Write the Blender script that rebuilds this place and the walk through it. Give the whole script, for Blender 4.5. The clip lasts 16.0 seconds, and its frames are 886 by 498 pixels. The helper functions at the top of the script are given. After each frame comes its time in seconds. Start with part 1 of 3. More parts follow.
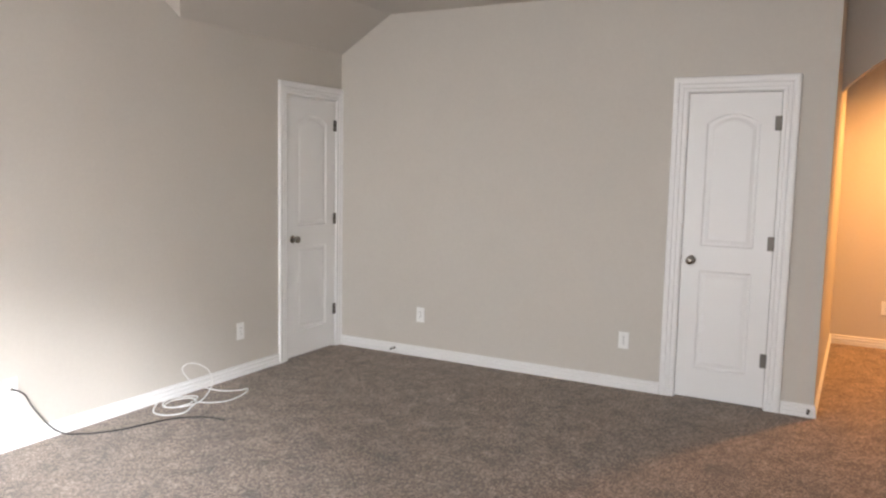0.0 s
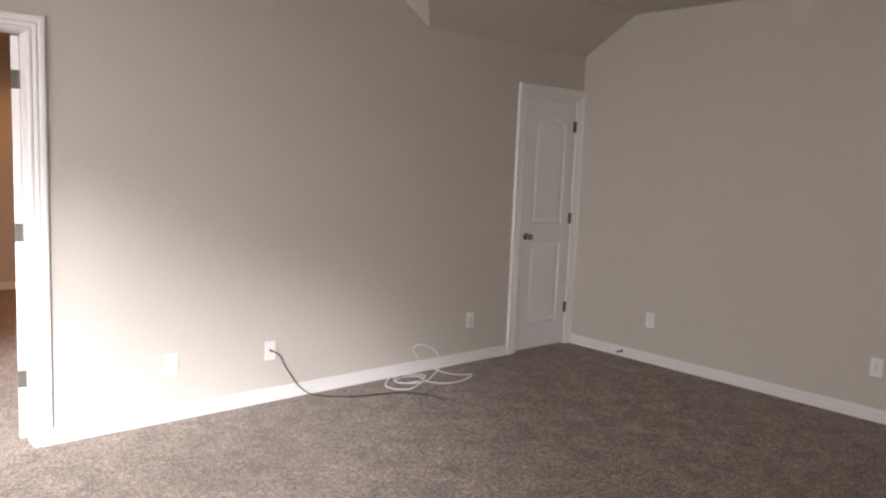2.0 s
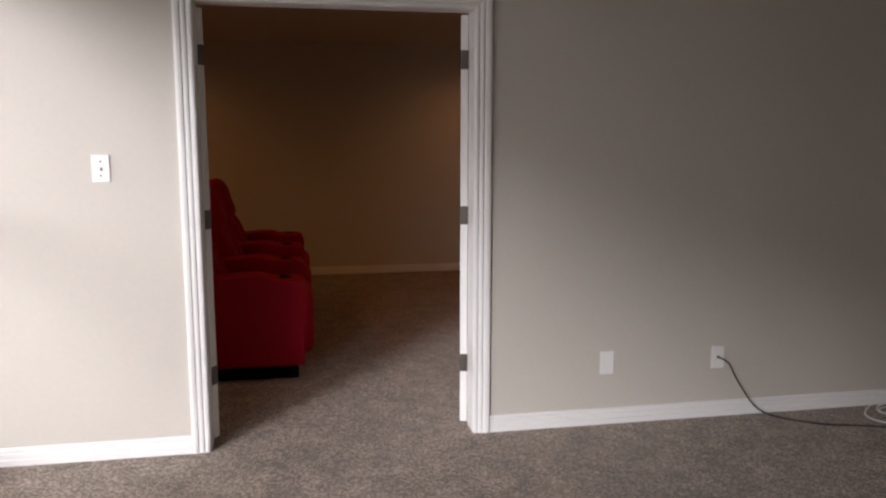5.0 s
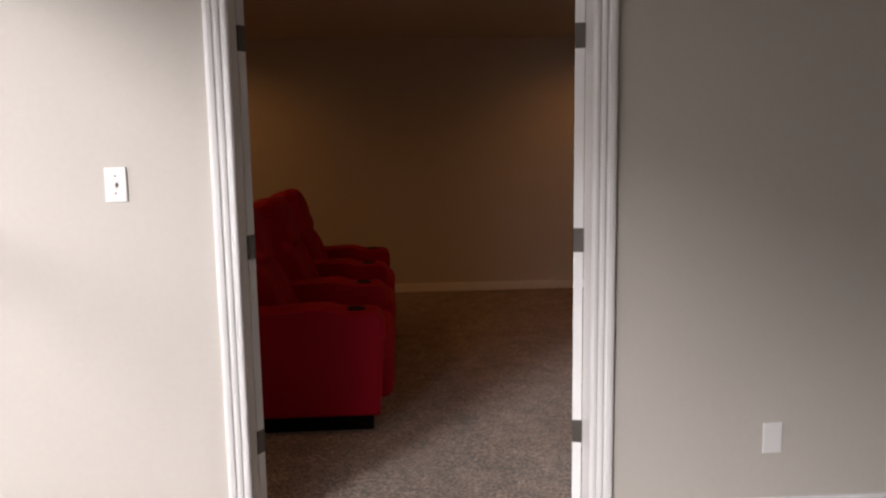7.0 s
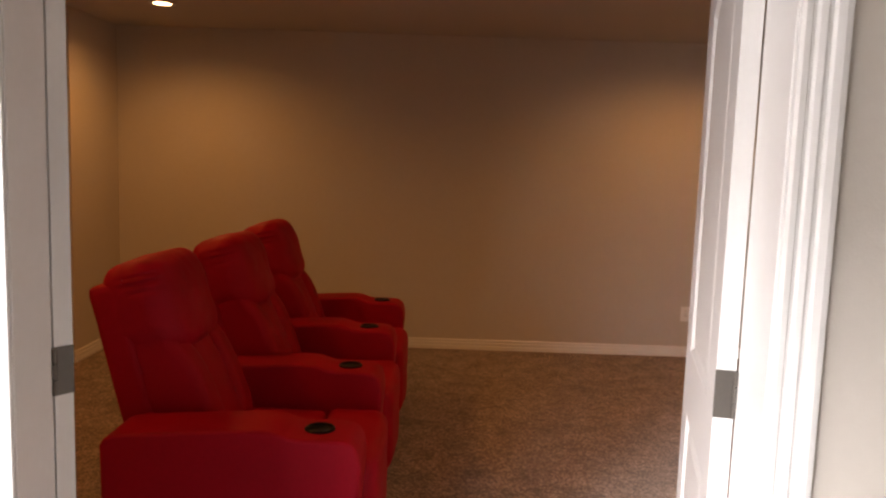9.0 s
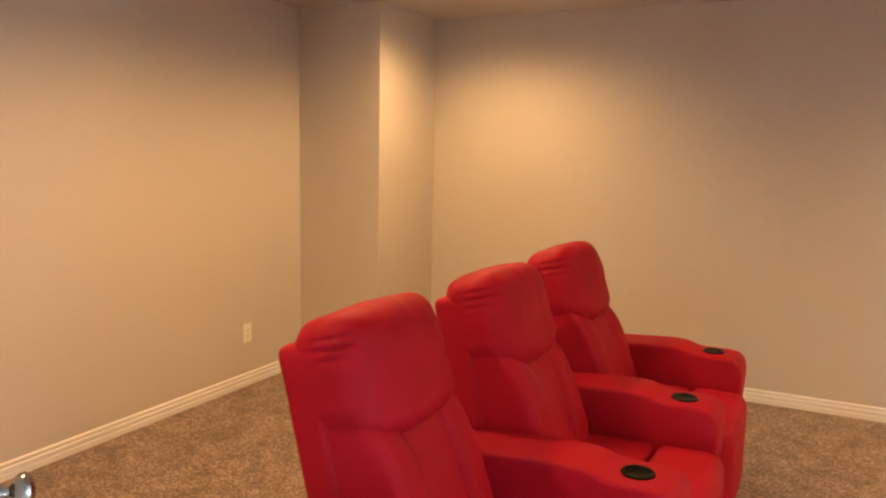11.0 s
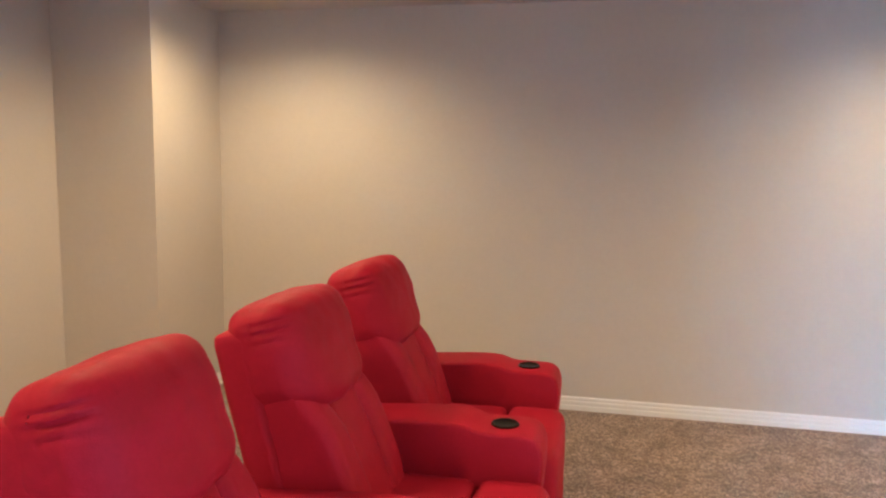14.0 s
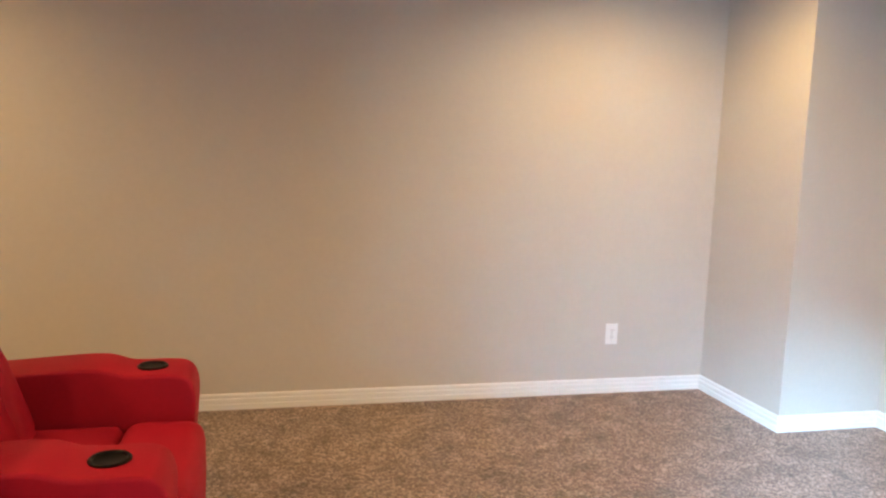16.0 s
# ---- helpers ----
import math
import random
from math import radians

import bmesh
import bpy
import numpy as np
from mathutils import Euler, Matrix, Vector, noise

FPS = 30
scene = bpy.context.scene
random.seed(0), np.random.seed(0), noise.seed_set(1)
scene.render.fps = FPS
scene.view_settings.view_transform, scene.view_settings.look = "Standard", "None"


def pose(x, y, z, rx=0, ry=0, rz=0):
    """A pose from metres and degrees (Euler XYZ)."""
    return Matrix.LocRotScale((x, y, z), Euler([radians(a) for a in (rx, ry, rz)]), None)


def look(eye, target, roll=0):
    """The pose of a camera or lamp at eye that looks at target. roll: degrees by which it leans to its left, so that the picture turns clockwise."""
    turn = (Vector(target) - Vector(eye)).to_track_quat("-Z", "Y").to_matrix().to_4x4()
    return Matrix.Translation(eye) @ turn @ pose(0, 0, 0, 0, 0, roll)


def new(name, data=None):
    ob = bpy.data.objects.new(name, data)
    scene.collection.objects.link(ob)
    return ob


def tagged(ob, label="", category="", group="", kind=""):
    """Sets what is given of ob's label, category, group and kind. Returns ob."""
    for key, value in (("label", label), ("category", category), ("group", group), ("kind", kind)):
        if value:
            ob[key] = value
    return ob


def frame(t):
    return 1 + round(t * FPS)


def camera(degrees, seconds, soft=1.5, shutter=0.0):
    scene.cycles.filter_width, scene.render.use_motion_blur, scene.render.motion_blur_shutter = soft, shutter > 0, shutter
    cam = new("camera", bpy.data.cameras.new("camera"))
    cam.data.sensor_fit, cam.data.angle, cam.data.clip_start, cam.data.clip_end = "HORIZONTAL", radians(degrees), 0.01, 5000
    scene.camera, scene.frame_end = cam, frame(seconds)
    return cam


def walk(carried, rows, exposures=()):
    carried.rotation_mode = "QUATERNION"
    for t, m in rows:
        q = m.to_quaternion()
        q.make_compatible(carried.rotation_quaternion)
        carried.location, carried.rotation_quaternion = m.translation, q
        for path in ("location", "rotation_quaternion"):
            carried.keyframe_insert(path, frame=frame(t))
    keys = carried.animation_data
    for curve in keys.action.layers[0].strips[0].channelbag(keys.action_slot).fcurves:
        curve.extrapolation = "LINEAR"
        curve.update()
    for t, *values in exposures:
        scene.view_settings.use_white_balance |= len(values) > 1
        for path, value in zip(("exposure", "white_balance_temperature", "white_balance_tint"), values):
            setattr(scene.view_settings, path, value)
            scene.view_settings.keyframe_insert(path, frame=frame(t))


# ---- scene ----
cam = camera(60.0, 16.0, soft=2.3)
PATH = [
    (0, (-0.416, -3.817, 1.52), (1.332, -2.868, 1.306), 1.2),
    (0.5, (-0.463, -3.850, 1.497), (1.212, -2.777, 1.285), 1.4),
    (1, (-0.377, -4.018, 1.52), (1.174, -2.773, 1.303), 1.4),
    (1.5, (-0.324, -4.017, 1.462), (1.132, -2.661, 1.266), 1.3),
    (2, (-0.338, -4.115, 1.516), (0.981, -2.629, 1.286), 2.3),
    (2.5, (-0.352, -4.042, 1.464), (0.847, -2.456, 1.248), 2.5),
    (3, (-0.358, -3.949, 1.441), (0.673, -2.247, 1.245), 2.1),
    (3.5, (-0.375, -3.876, 1.392), (0.520, -2.092, 1.243), 2.0),
    (4, (-0.435, -3.735, 1.420), (0.255, -1.865, 1.269), 1.1),
    (4.5, (-0.255, -3.700, 1.434), (0.265, -1.780, 1.234), 0.0),
    (5, (-0.201, -3.566, 1.438), (0.166, -1.620, 1.159), 0.0),
    (5.2, (-0.205, -3.498, 1.436), (0.111, -1.541, 1.173), 0.1),
    (7.3, (0.018, -2.495, 1.441), (0.062, -0.514, 1.169), -0.2),
    (7.5, (0.069, -2.343, 1.461), (0.043, -0.362, 1.184), 1.0),
    (7.8, (0.075, -2.153, 1.447), (0.028, -0.174, 1.163), 1.0),
    (8, (0.081, -2.005, 1.437), (0.088, -0.023, 1.173), 0.5),
    (8.2, (0.08, -1.835, 1.454), (0.151, 0.153, 1.246), 1.7),
    (10.3, (0.085, -0.570, 1.505), (-0.352, 1.363, 1.220), 0.8),
    (10.5, (0.113, -0.482, 1.53), (-0.43, 1.422, 1.243), 0.4),
    (11, (0.14, -0.25, 1.546), (-0.755, 1.519, 1.28), 1.1),
    (11.5, (0.112, -0.169, 1.557), (-0.865, 1.558, 1.305), 0.8),
    (12, (0.085, 0.003, 1.57), (-0.936, 1.704, 1.32), -1.0),
    (12.5, (0.056, 0.058, 1.557), (-0.89, 1.802, 1.308), -0.5),
    (13, (0.03, 0.106, 1.543), (-0.701, 1.953, 1.307), 0.1),
    (13.5, (0.028, 0.112, 1.540), (-0.513, 2.063, 1.294), 0.6),
    (14, (0.028, 0.120, 1.532), (-0.396, 2.060, 1.294), 0.8),
    (14.5, (-0.02, 0.215, 1.500), (-0.131, 2.196, 1.222), 0.1),
    (15, (0.045, 0.330, 1.480), (0.130, 2.305, 1.197), 0.3),
    (15.5, (0.100, 0.570, 1.452), (0.357, 2.530, 1.165), 1.5),
    (16, (0.030, 0.833, 1.366), (0.502, 2.758, 1.104), 2.0),
]
EXPOSURES = [
    (0.0, 2.2, 7600, 21), (1.5, 1.5, 7900, 24), (3.0, 1.25, 8000, 26), (4.0, 0.15, 8000, 27), (5.0, -0.3, 8000, 26), (7.3, -0.3, 8200, 28),
    (8.2, 0.0, 8300, 31), (10.3, 3.2, 8300, 10), (11.0, 3.3, 5500, 3), (11.5, 3.35, 4400, -2), (12.2, 3.4, 4050, -5),
    (14.5, 3.35, 4050, -3), (15.2, 3.3, 4250, -5), (16.0, 3.15, 4600, -6),
]
walk(cam, [(t, look(eye, target, roll)) for t, eye, target, roll in PATH], EXPOSURES)

# ---- plan, in metres ----
XB = 4.81            # end wall of the loft
XW = -1.85            # window wall
YS = -7.6            # wall behind the walk
YB = -3.645          # where the end wall stops
CEIL = 2.70
TX0, TX1, TY, TCEIL = -3.125, 3.185, 4.765, 2.44
CAX, CBX, CY = -2.49, 2.592, 4.01   # corner chases of the theatre
WT = 0.12
OX0, OX1, OH = -0.63, 0.62, 2.04   # double doorway

# ---- world and light ----
world = bpy.data.worlds.new("world")
scene.world = world
world.use_nodes = True
wn = world.node_tree.nodes
sky = wn.new("ShaderNodeTexSky")
sky.sky_type, sky.sun_disc = "NISHITA", False
sky.sun_elevation, sky.sun_rotation = radians(20), radians(216)
wn["Background"].inputs["Strength"].default_value = 0.05
world.node_tree.links.new(sky.outputs[0], wn["Background"].inputs["Color"])


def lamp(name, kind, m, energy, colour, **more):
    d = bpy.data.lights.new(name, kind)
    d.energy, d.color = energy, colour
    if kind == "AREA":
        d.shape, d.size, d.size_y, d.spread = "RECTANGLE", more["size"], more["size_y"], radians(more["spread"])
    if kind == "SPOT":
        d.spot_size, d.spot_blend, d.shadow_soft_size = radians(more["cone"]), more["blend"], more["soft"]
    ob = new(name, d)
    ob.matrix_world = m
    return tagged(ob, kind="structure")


WINS = [(-2.20, -0.20), (-4.40, -2.40), (-6.60, -4.60)]      # the row of windows
WZ0, WZ1 = 0.20, 2.5
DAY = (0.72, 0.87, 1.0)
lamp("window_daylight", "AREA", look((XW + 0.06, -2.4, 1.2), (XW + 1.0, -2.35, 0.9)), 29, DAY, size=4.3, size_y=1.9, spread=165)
hazy_sun = bpy.data.lights.new("hazy_sun", "SUN")
hazy_sun.energy, hazy_sun.angle, hazy_sun.color = 3.7, radians(16), DAY
SUN_AZ, SUN_EL = radians(54), radians(20)      # the way the light travels from the x axis towards y, and its height
sun_ob = new("hazy_sun", hazy_sun)
sun_ob.matrix_world = look((-6, -7, 4), (-6 + math.cos(SUN_AZ) * math.cos(SUN_EL), -7 + math.sin(SUN_AZ) * math.cos(SUN_EL), 4 - math.sin(SUN_EL)))
tagged(sun_ob, kind="structure")
WARM = (1.0, 0.49, 0.155)
CANS = [(x, y) for y in (3.85, 2.35, 0.85) for x in (-1.8, 1.85)]
for cx, cy in CANS:
    lamp("can_light", "SPOT", look((cx, cy, TCEIL - 0.03), (cx, cy, 0)), 11.0, WARM, cone=163, blend=0.7, soft=0.06)
lamp("hall_light", "SPOT", look((6.5, -4.6, CEIL - 0.03), (6.5, -4.6, 0)), 90, (1.0, 0.5, 0.16), cone=150, blend=0.8, soft=0.08)


# ---- materials ----
def mat(name, colour, rough=0.5, metal=0.0, vary=0.05, scale=6.0, fine=200.0, bump=0.0, bump_scale=300.0, coat=0.0, sheen=0.0, spec=0.5):
    """A plain painted, moulded or metal surface: colour drift at two scales, roughness drift, fine relief."""
    m = bpy.data.materials.new(name)
    m.use_nodes = True
    n, l = m.node_tree.nodes, m.node_tree.links
    b = n["Principled BSDF"]
    b.inputs["Metallic"].default_value = metal
    b.inputs["Coat Weight"].default_value = coat
    b.inputs["Sheen Weight"].default_value = sheen
    b.inputs["Specular IOR Level"].default_value = spec
    tc = n.new("ShaderNodeTexCoord")
    big, small = n.new("ShaderNodeTexNoise"), n.new("ShaderNodeTexNoise")
    big.inputs["Scale"].default_value, small.inputs["Scale"].default_value = scale, fine
    for t in (big, small):
        l.new(tc.outputs["Object"], t.inputs["Vector"])
        t.inputs["Detail"].default_value = 4
    add = n.new("ShaderNodeMath")
    add.operation = "ADD"
    l.new(big.outputs["Fac"], add.inputs[0])
    l.new(small.outputs["Fac"], add.inputs[1])
    ramp = n.new("ShaderNodeMapRange")
    ramp.inputs["From Min"].default_value, ramp.inputs["From Max"].default_value = 0.6, 1.4
    ramp.inputs["To Min"].default_value, ramp.inputs["To Max"].default_value = 1 - vary, 1 + vary
    l.new(add.outputs[0], ramp.inputs["Value"])
    mul = n.new("ShaderNodeVectorMath")
    mul.operation = "SCALE"
    mul.inputs[0].default_value = colour
    l.new(ramp.outputs[0], mul.inputs["Scale"])
    l.new(mul.outputs[0], b.inputs["Base Color"])
    rr = n.new("ShaderNodeMapRange")
    rr.inputs["To Min"].default_value, rr.inputs["To Max"].default_value = rough * 0.85, min(1, rough * 1.15)
    l.new(big.outputs["Fac"], rr.inputs["Value"])
    l.new(rr.outputs[0], b.inputs["Roughness"])
    if bump:
        bn, bp = n.new("ShaderNodeTexNoise"), n.new("ShaderNodeBump")
        bn.inputs["Scale"].default_value, bn.inputs["Detail"].default_value = bump_scale, 3
        bp.inputs["Strength"].default_value, bp.inputs["Distance"].default_value = bump, 0.004
        l.new(tc.outputs["Object"], bn.inputs["Vector"])
        l.new(bn.outputs["Fac"], bp.inputs["Height"])
        l.new(bp.outputs[0], b.inputs["Normal"])
    return m


def carpet_material(name, tuft, fleck, patch, lift):
    """Cut-pile carpet. tuft: tufts a metre; fleck: contrast of the yarns; patch: size of trodden patches; lift: paleness."""
    m = bpy.data.materials.new(name)
    m.use_nodes = True
    n, l = m.node_tree.nodes, m.node_tree.links
    b = n["Principled BSDF"]
    b.inputs["Roughness"].default_value = 1.0
    b.inputs["Specular IOR Level"].default_value = 0.1
    b.inputs["Sheen Weight"].default_value = 0.25
    b.inputs["Sheen Roughness"].default_value = 0.6
    tc = n.new("ShaderNodeTexCoord")
    warp = n.new("ShaderNodeTexNoise")
    warp.inputs["Scale"].default_value = 70
    mixv = n.new("ShaderNodeVectorMath")
    mixv.operation = "MULTIPLY_ADD"
    mixv.inputs[1].default_value = (0.007, 0.007, 0.0)
    l.new(tc.outputs["Object"], warp.inputs["Vector"])
    l.new(warp.outputs["Color"], mixv.inputs[0])
    l.new(tc.outputs["Object"], mixv.inputs[2])
    cell = n.new("ShaderNodeTexVoronoi")
    cell.inputs["Scale"].default_value = tuft
    l.new(mixv.outputs[0], cell.inputs["Vector"])
    sep = n.new("ShaderNodeSeparateColor")
    l.new(cell.outputs["Color"], sep.inputs[0])
    blot = n.new("ShaderNodeTexNoise")
    blot.inputs["Scale"].default_value, blot.inputs["Detail"].default_value = 34, 3
    l.new(tc.outputs["Object"], blot.inputs["Vector"])
    tread = n.new("ShaderNodeTexNoise")
    tread.inputs["Scale"].default_value, tread.inputs["Detail"].default_value, tread.inputs["Roughness"].default_value = patch, 6, 0.6
    tread.inputs["Distortion"].default_value = 0.6
    l.new(tc.outputs["Object"], tread.inputs["Vector"])
    yarn = n.new("ShaderNodeMath")
    yarn.operation = "MULTIPLY_ADD"
    yarn.inputs[1].default_value, yarn.inputs[2].default_value = fleck, 0.5 - fleck / 2
    l.new(sep.outputs[0], yarn.inputs[0])
    half = n.new("ShaderNodeMath")
    half.operation = "MULTIPLY_ADD"
    l.new(blot.outputs["Fac"], half.inputs[0])
    half.inputs[1].default_value = 0.35
    l.new(yarn.outputs[0], half.inputs[2])
    ramp = n.new("ShaderNodeValToRGB")
    ramp.color_ramp.elements[0].position, ramp.color_ramp.elements[0].color = 0.30, (0.062 * lift, 0.040 * lift, 0.029 * lift, 1)
    ramp.color_ramp.elements[1].position, ramp.color_ramp.elements[1].color = 1.0, (0.46 * lift, 0.345 * lift, 0.262 * lift, 1)
    mid = ramp.color_ramp.elements.new(0.66)
    mid.color = (0.182 * lift, 0.124 * lift, 0.090 * lift, 1)
    l.new(half.outputs[0], ramp.inputs["Fac"])
    tr = n.new("ShaderNodeMapRange")
    tr.inputs["From Min"].default_value, tr.inputs["From Max"].default_value = 0.32, 0.68
    tr.inputs["To Min"].default_value, tr.inputs["To Max"].default_value = 0.66, 1.32
    l.new(tread.outputs["Fac"], tr.inputs["Value"])
    sc = n.new("ShaderNodeVectorMath")
    sc.operation = "SCALE"
    l.new(ramp.outputs["Color"], sc.inputs[0])
    l.new(tr.outputs[0], sc.inputs["Scale"])
    l.new(sc.outputs[0], b.inputs["Base Color"])
    bp = n.new("ShaderNodeBump")
    bp.inputs["Strength"].default_value, bp.inputs["Distance"].default_value = 0.75, 0.010
    l.new(half.outputs[0], bp.inputs["Height"])
    l.new(bp.outputs[0], b.inputs["Normal"])
    return m


PAINT = mat("greige_wall_paint", (0.56, 0.525, 0.475), 0.75, vary=0.03, scale=1.2, fine=40, bump=0.12, bump_scale=170)
CEILING = mat("greige_ceiling_paint", (0.52, 0.49, 0.45), 0.85, vary=0.03, scale=1.0, fine=60, bump=0.25, bump_scale=120)
TRIM = mat("white_semigloss_trim", (0.80, 0.80, 0.79), 0.35, vary=0.02, scale=3, fine=60, bump=0.03, bump_scale=90)
DOORPAINT = mat("white_door_paint", (0.80, 0.80, 0.79), 0.38, vary=0.02, scale=4, fine=90, bump=0.05, bump_scale=140)
PLASTIC = mat("white_plastic", (0.82, 0.82, 0.80), 0.3, vary=0.01)
SLOT = mat("dark_slot", (0.03, 0.03, 0.03), 0.6)
NICKEL = mat("satin_nickel", (0.36, 0.34, 0.315), 0.22, metal=1.0, vary=0.06, scale=40)
HINGE = mat("brushed_hinge_metal", (0.15, 0.135, 0.12), 0.5, metal=0.9, vary=0.08, scale=60)
RED = mat("red_leather", (0.33, 0.0025, 0.013), 0.6, vary=0.10, scale=5, fine=90, bump=0.18, bump_scale=260, spec=0.14)
# cup holders, and the black box that draws the shadow below the sofa
BLACK = mat("black_plastic_and_shadow", (0.003, 0.003, 0.003), 0.3, vary=0.1, spec=0.12)
CABLEBLACK = mat("black_cable_jacket", (0.02, 0.02, 0.022), 0.4, vary=0.1)
CABLEWHITE = mat("white_cable_jacket", (0.80, 0.80, 0.78), 0.35, vary=0.02)
CARPET = carpet_material("carpet_pile", 125, 0.52, 6.5, 1.04)
GLASS = bpy.data.materials.new("window_glass")
GLASS.use_nodes = True
gb = GLASS.node_tree.nodes["Principled BSDF"]
gb.inputs["Transmission Weight"].default_value, gb.inputs["Roughness"].default_value = 1.0, 0.0
GLOW = bpy.data.materials.new("lamp_glow")
GLOW.use_nodes = True
gl = GLOW.node_tree.nodes["Principled BSDF"]
gl.inputs["Emission Color"].default_value, gl.inputs["Emission Strength"].default_value = (1, 0.66, 0.34, 1), 6


# ---- builders ----
def finish(bm, name, material, parent=None, label="", smooth=False):
    bmesh.ops.recalc_face_normals(bm, faces=bm.faces)
    me = bpy.data.meshes.new(name)
    bm.to_mesh(me)
    bm.free()
    me.materials.append(material)
    if smooth:
        me.polygons.foreach_set("use_smooth", [True] * len(me.polygons))
        me.set_sharp_from_angle(angle=radians(40))
    ob = new(name, me)
    if parent is not None:
        ob.parent = parent
    if label:
        ob["label"] = label
    return ob


def part(name, bm, material, parent, label="", smooth=False):
    """Links a bmesh as one mesh under a thing or a part."""
    return finish(bm, name, material, parent, label, smooth)


def thing(name, m, label, category, group=""):
    ob = new(name)
    ob.empty_display_size = 0.1
    ob.matrix_world = m
    return tagged(ob, label, category, group)


def structure(name, bm, material, label="", category="", smooth=False):
    return tagged(finish(bm, name, material, smooth=smooth), label, category, kind="structure")


def add_box(bm, lo, hi, bevel=0.0, segments=2):
    c = [(a + b) / 2 for a, b in zip(lo, hi)]
    s = [b - a for a, b in zip(lo, hi)]
    vs = bmesh.ops.create_cube(bm, size=1, matrix=Matrix.Translation(c) @ Matrix.Diagonal((*s, 1)))["verts"]
    if bevel:
        es = list({e for v in vs for e in v.link_edges})
        bmesh.ops.bevel(bm, geom=es, offset=bevel, segments=segments, profile=0.5, affect="EDGES")
    return bm


def box(lo, hi, bevel=0.0, segments=2):
    return add_box(bmesh.new(), lo, hi, bevel, segments)


def rings(bm, loops, close_ends=True, closed=True):
    """Skins a row of vertex loops of equal length."""
    made = [[bm.verts.new(p) for p in loop] for loop in loops]
    k = len(made[0])
    for a, b in zip(made, made[1:]):
        for i in range(k if closed else k - 1):
            bm.faces.new((a[i], a[(i + 1) % k], b[(i + 1) % k], b[i]))
    if close_ends:
        bm.faces.new(made[0])
        bm.faces.new(list(reversed(made[-1])))
    return bm


def lathe(profile, axis="z", steps=24):
    """Turns (radius, height) pairs round an axis through the origin."""
    bm = bmesh.new()
    loops = []
    for r, h in profile:
        loop = []
        for i in range(steps):
            a = 2 * math.pi * i / steps
            u, v = max(r, 1e-4) * math.cos(a), max(r, 1e-4) * math.sin(a)
            loop.append({"z": (u, v, h), "y": (u, h, v), "x": (h, u, v)}[axis])
        loops.append(loop)
    return rings(bm, loops)


def tube(points, radius, steps=8):
    """A round cable along smoothed points."""
    pts = [Vector(p) for p in points]
    path = []
    for i in range(len(pts) - 1):
        p0, p1, p2, p3 = pts[max(i - 1, 0)], pts[i], pts[i + 1], pts[min(i + 2, len(pts) - 1)]
        for k in range(6):
            t = k / 6
            path.append(0.5 * ((2 * p1) + (p2 - p0) * t + (2 * p0 - 5 * p1 + 4 * p2 - p3) * t * t + (3 * p1 - p0 - 3 * p2 + p3) * t ** 3))
    path.append(pts[-1])
    loops, side = [], Vector((0.3, 0.2, 1)).normalized()
    for i, p in enumerate(path):
        d = (path[min(i + 1, len(path) - 1)] - path[max(i - 1, 0)]).normalized()
        side = (side - d * side.dot(d)).normalized()
        up = d.cross(side)
        loops.append([p + radius * (math.cos(2 * math.pi * j / steps) * side + math.sin(2 * math.pi * j / steps) * up) for j in range(steps)])
    return rings(bmesh.new(), loops)


BASE = [(0, 0), (0.014, 0), (0.014, 0.027), (0.008, 0.030), (0.008, 0.035), (0.013, 0.038), (0.013, 0.055), (0.007, 0.058),
        (0.007, 0.063), (0.010, 0.066), (0.010, 0.076), (0.005, 0.083), (0, 0.083)]
CASE = [(0, 0), (0, 0.010), (0.006, 0.013), (0.016, 0.013), (0.019, 0.009), (0.024, 0.009), (0.028, 0.015), (0.038, 0.017), (0.044, 0.012),
        (0.049, 0.012), (0.053, 0.019), (0.066, 0.021), (0.076, 0.019), (0.080, 0.013), (0.080, 0)]


def baseboard(a, b, out, mitre=(0, 0)):
    """A run of moulded baseboard on the floor from a to b; out: the way it faces. mitre: lengthening at each end per metre of depth."""
    a, b, out = Vector((*a, 0)), Vector((*b, 0)), Vector((*out, 0))
    d = (b - a).normalized()
    loops = [[p + out * (0.001 + u) + Vector((0, 0, v)) + d * (s * u) for u, v in BASE] for p, s in ((a, -mitre[0]), (b, mitre[1]))]
    return structure("baseboard", rings(bmesh.new(), loops), TRIM, "white moulded baseboard along the carpet edge", "baseboard")


def casing(parent, x0, x1, top, out, wide=1.0):
    """Mitred door casing in the xz plane of its parent, proud along out (+1 or -1 in y)."""
    def leg(points):
        return rings(bmesh.new(), [[Vector((x + sx * u * wide, out * v, z + sz * u * wide)) for u, v in CASE] for x, z, sx, sz in points])
    part("casing", leg([(x0, 0, -1, 0), (x0, top, -1, 1)]), TRIM, parent)
    part("casing", leg([(x0, top, -1, 1), (x1, top, 1, 1)]), TRIM, parent)
    part("casing", leg([(x1, top, 1, 1), (x1, 0, 1, 0)]), TRIM, parent)


def panel_loop(x0, x1, z0, z1, rise, inset):
    """Outline of a door panel, its top arched by rise, drawn in by inset."""
    x0, x1, z0, z1 = x0 + inset, x1 - inset, z0 + inset, z1 - inset
    pts = [(x0, z0), (x1, z0)]
    for i in range(13):
        t = i / 12
        pts.append((x1 + (x0 - x1) * t, z1 - rise + rise * math.sin(math.pi * t) ** 0.8 if rise else z1))
    return pts


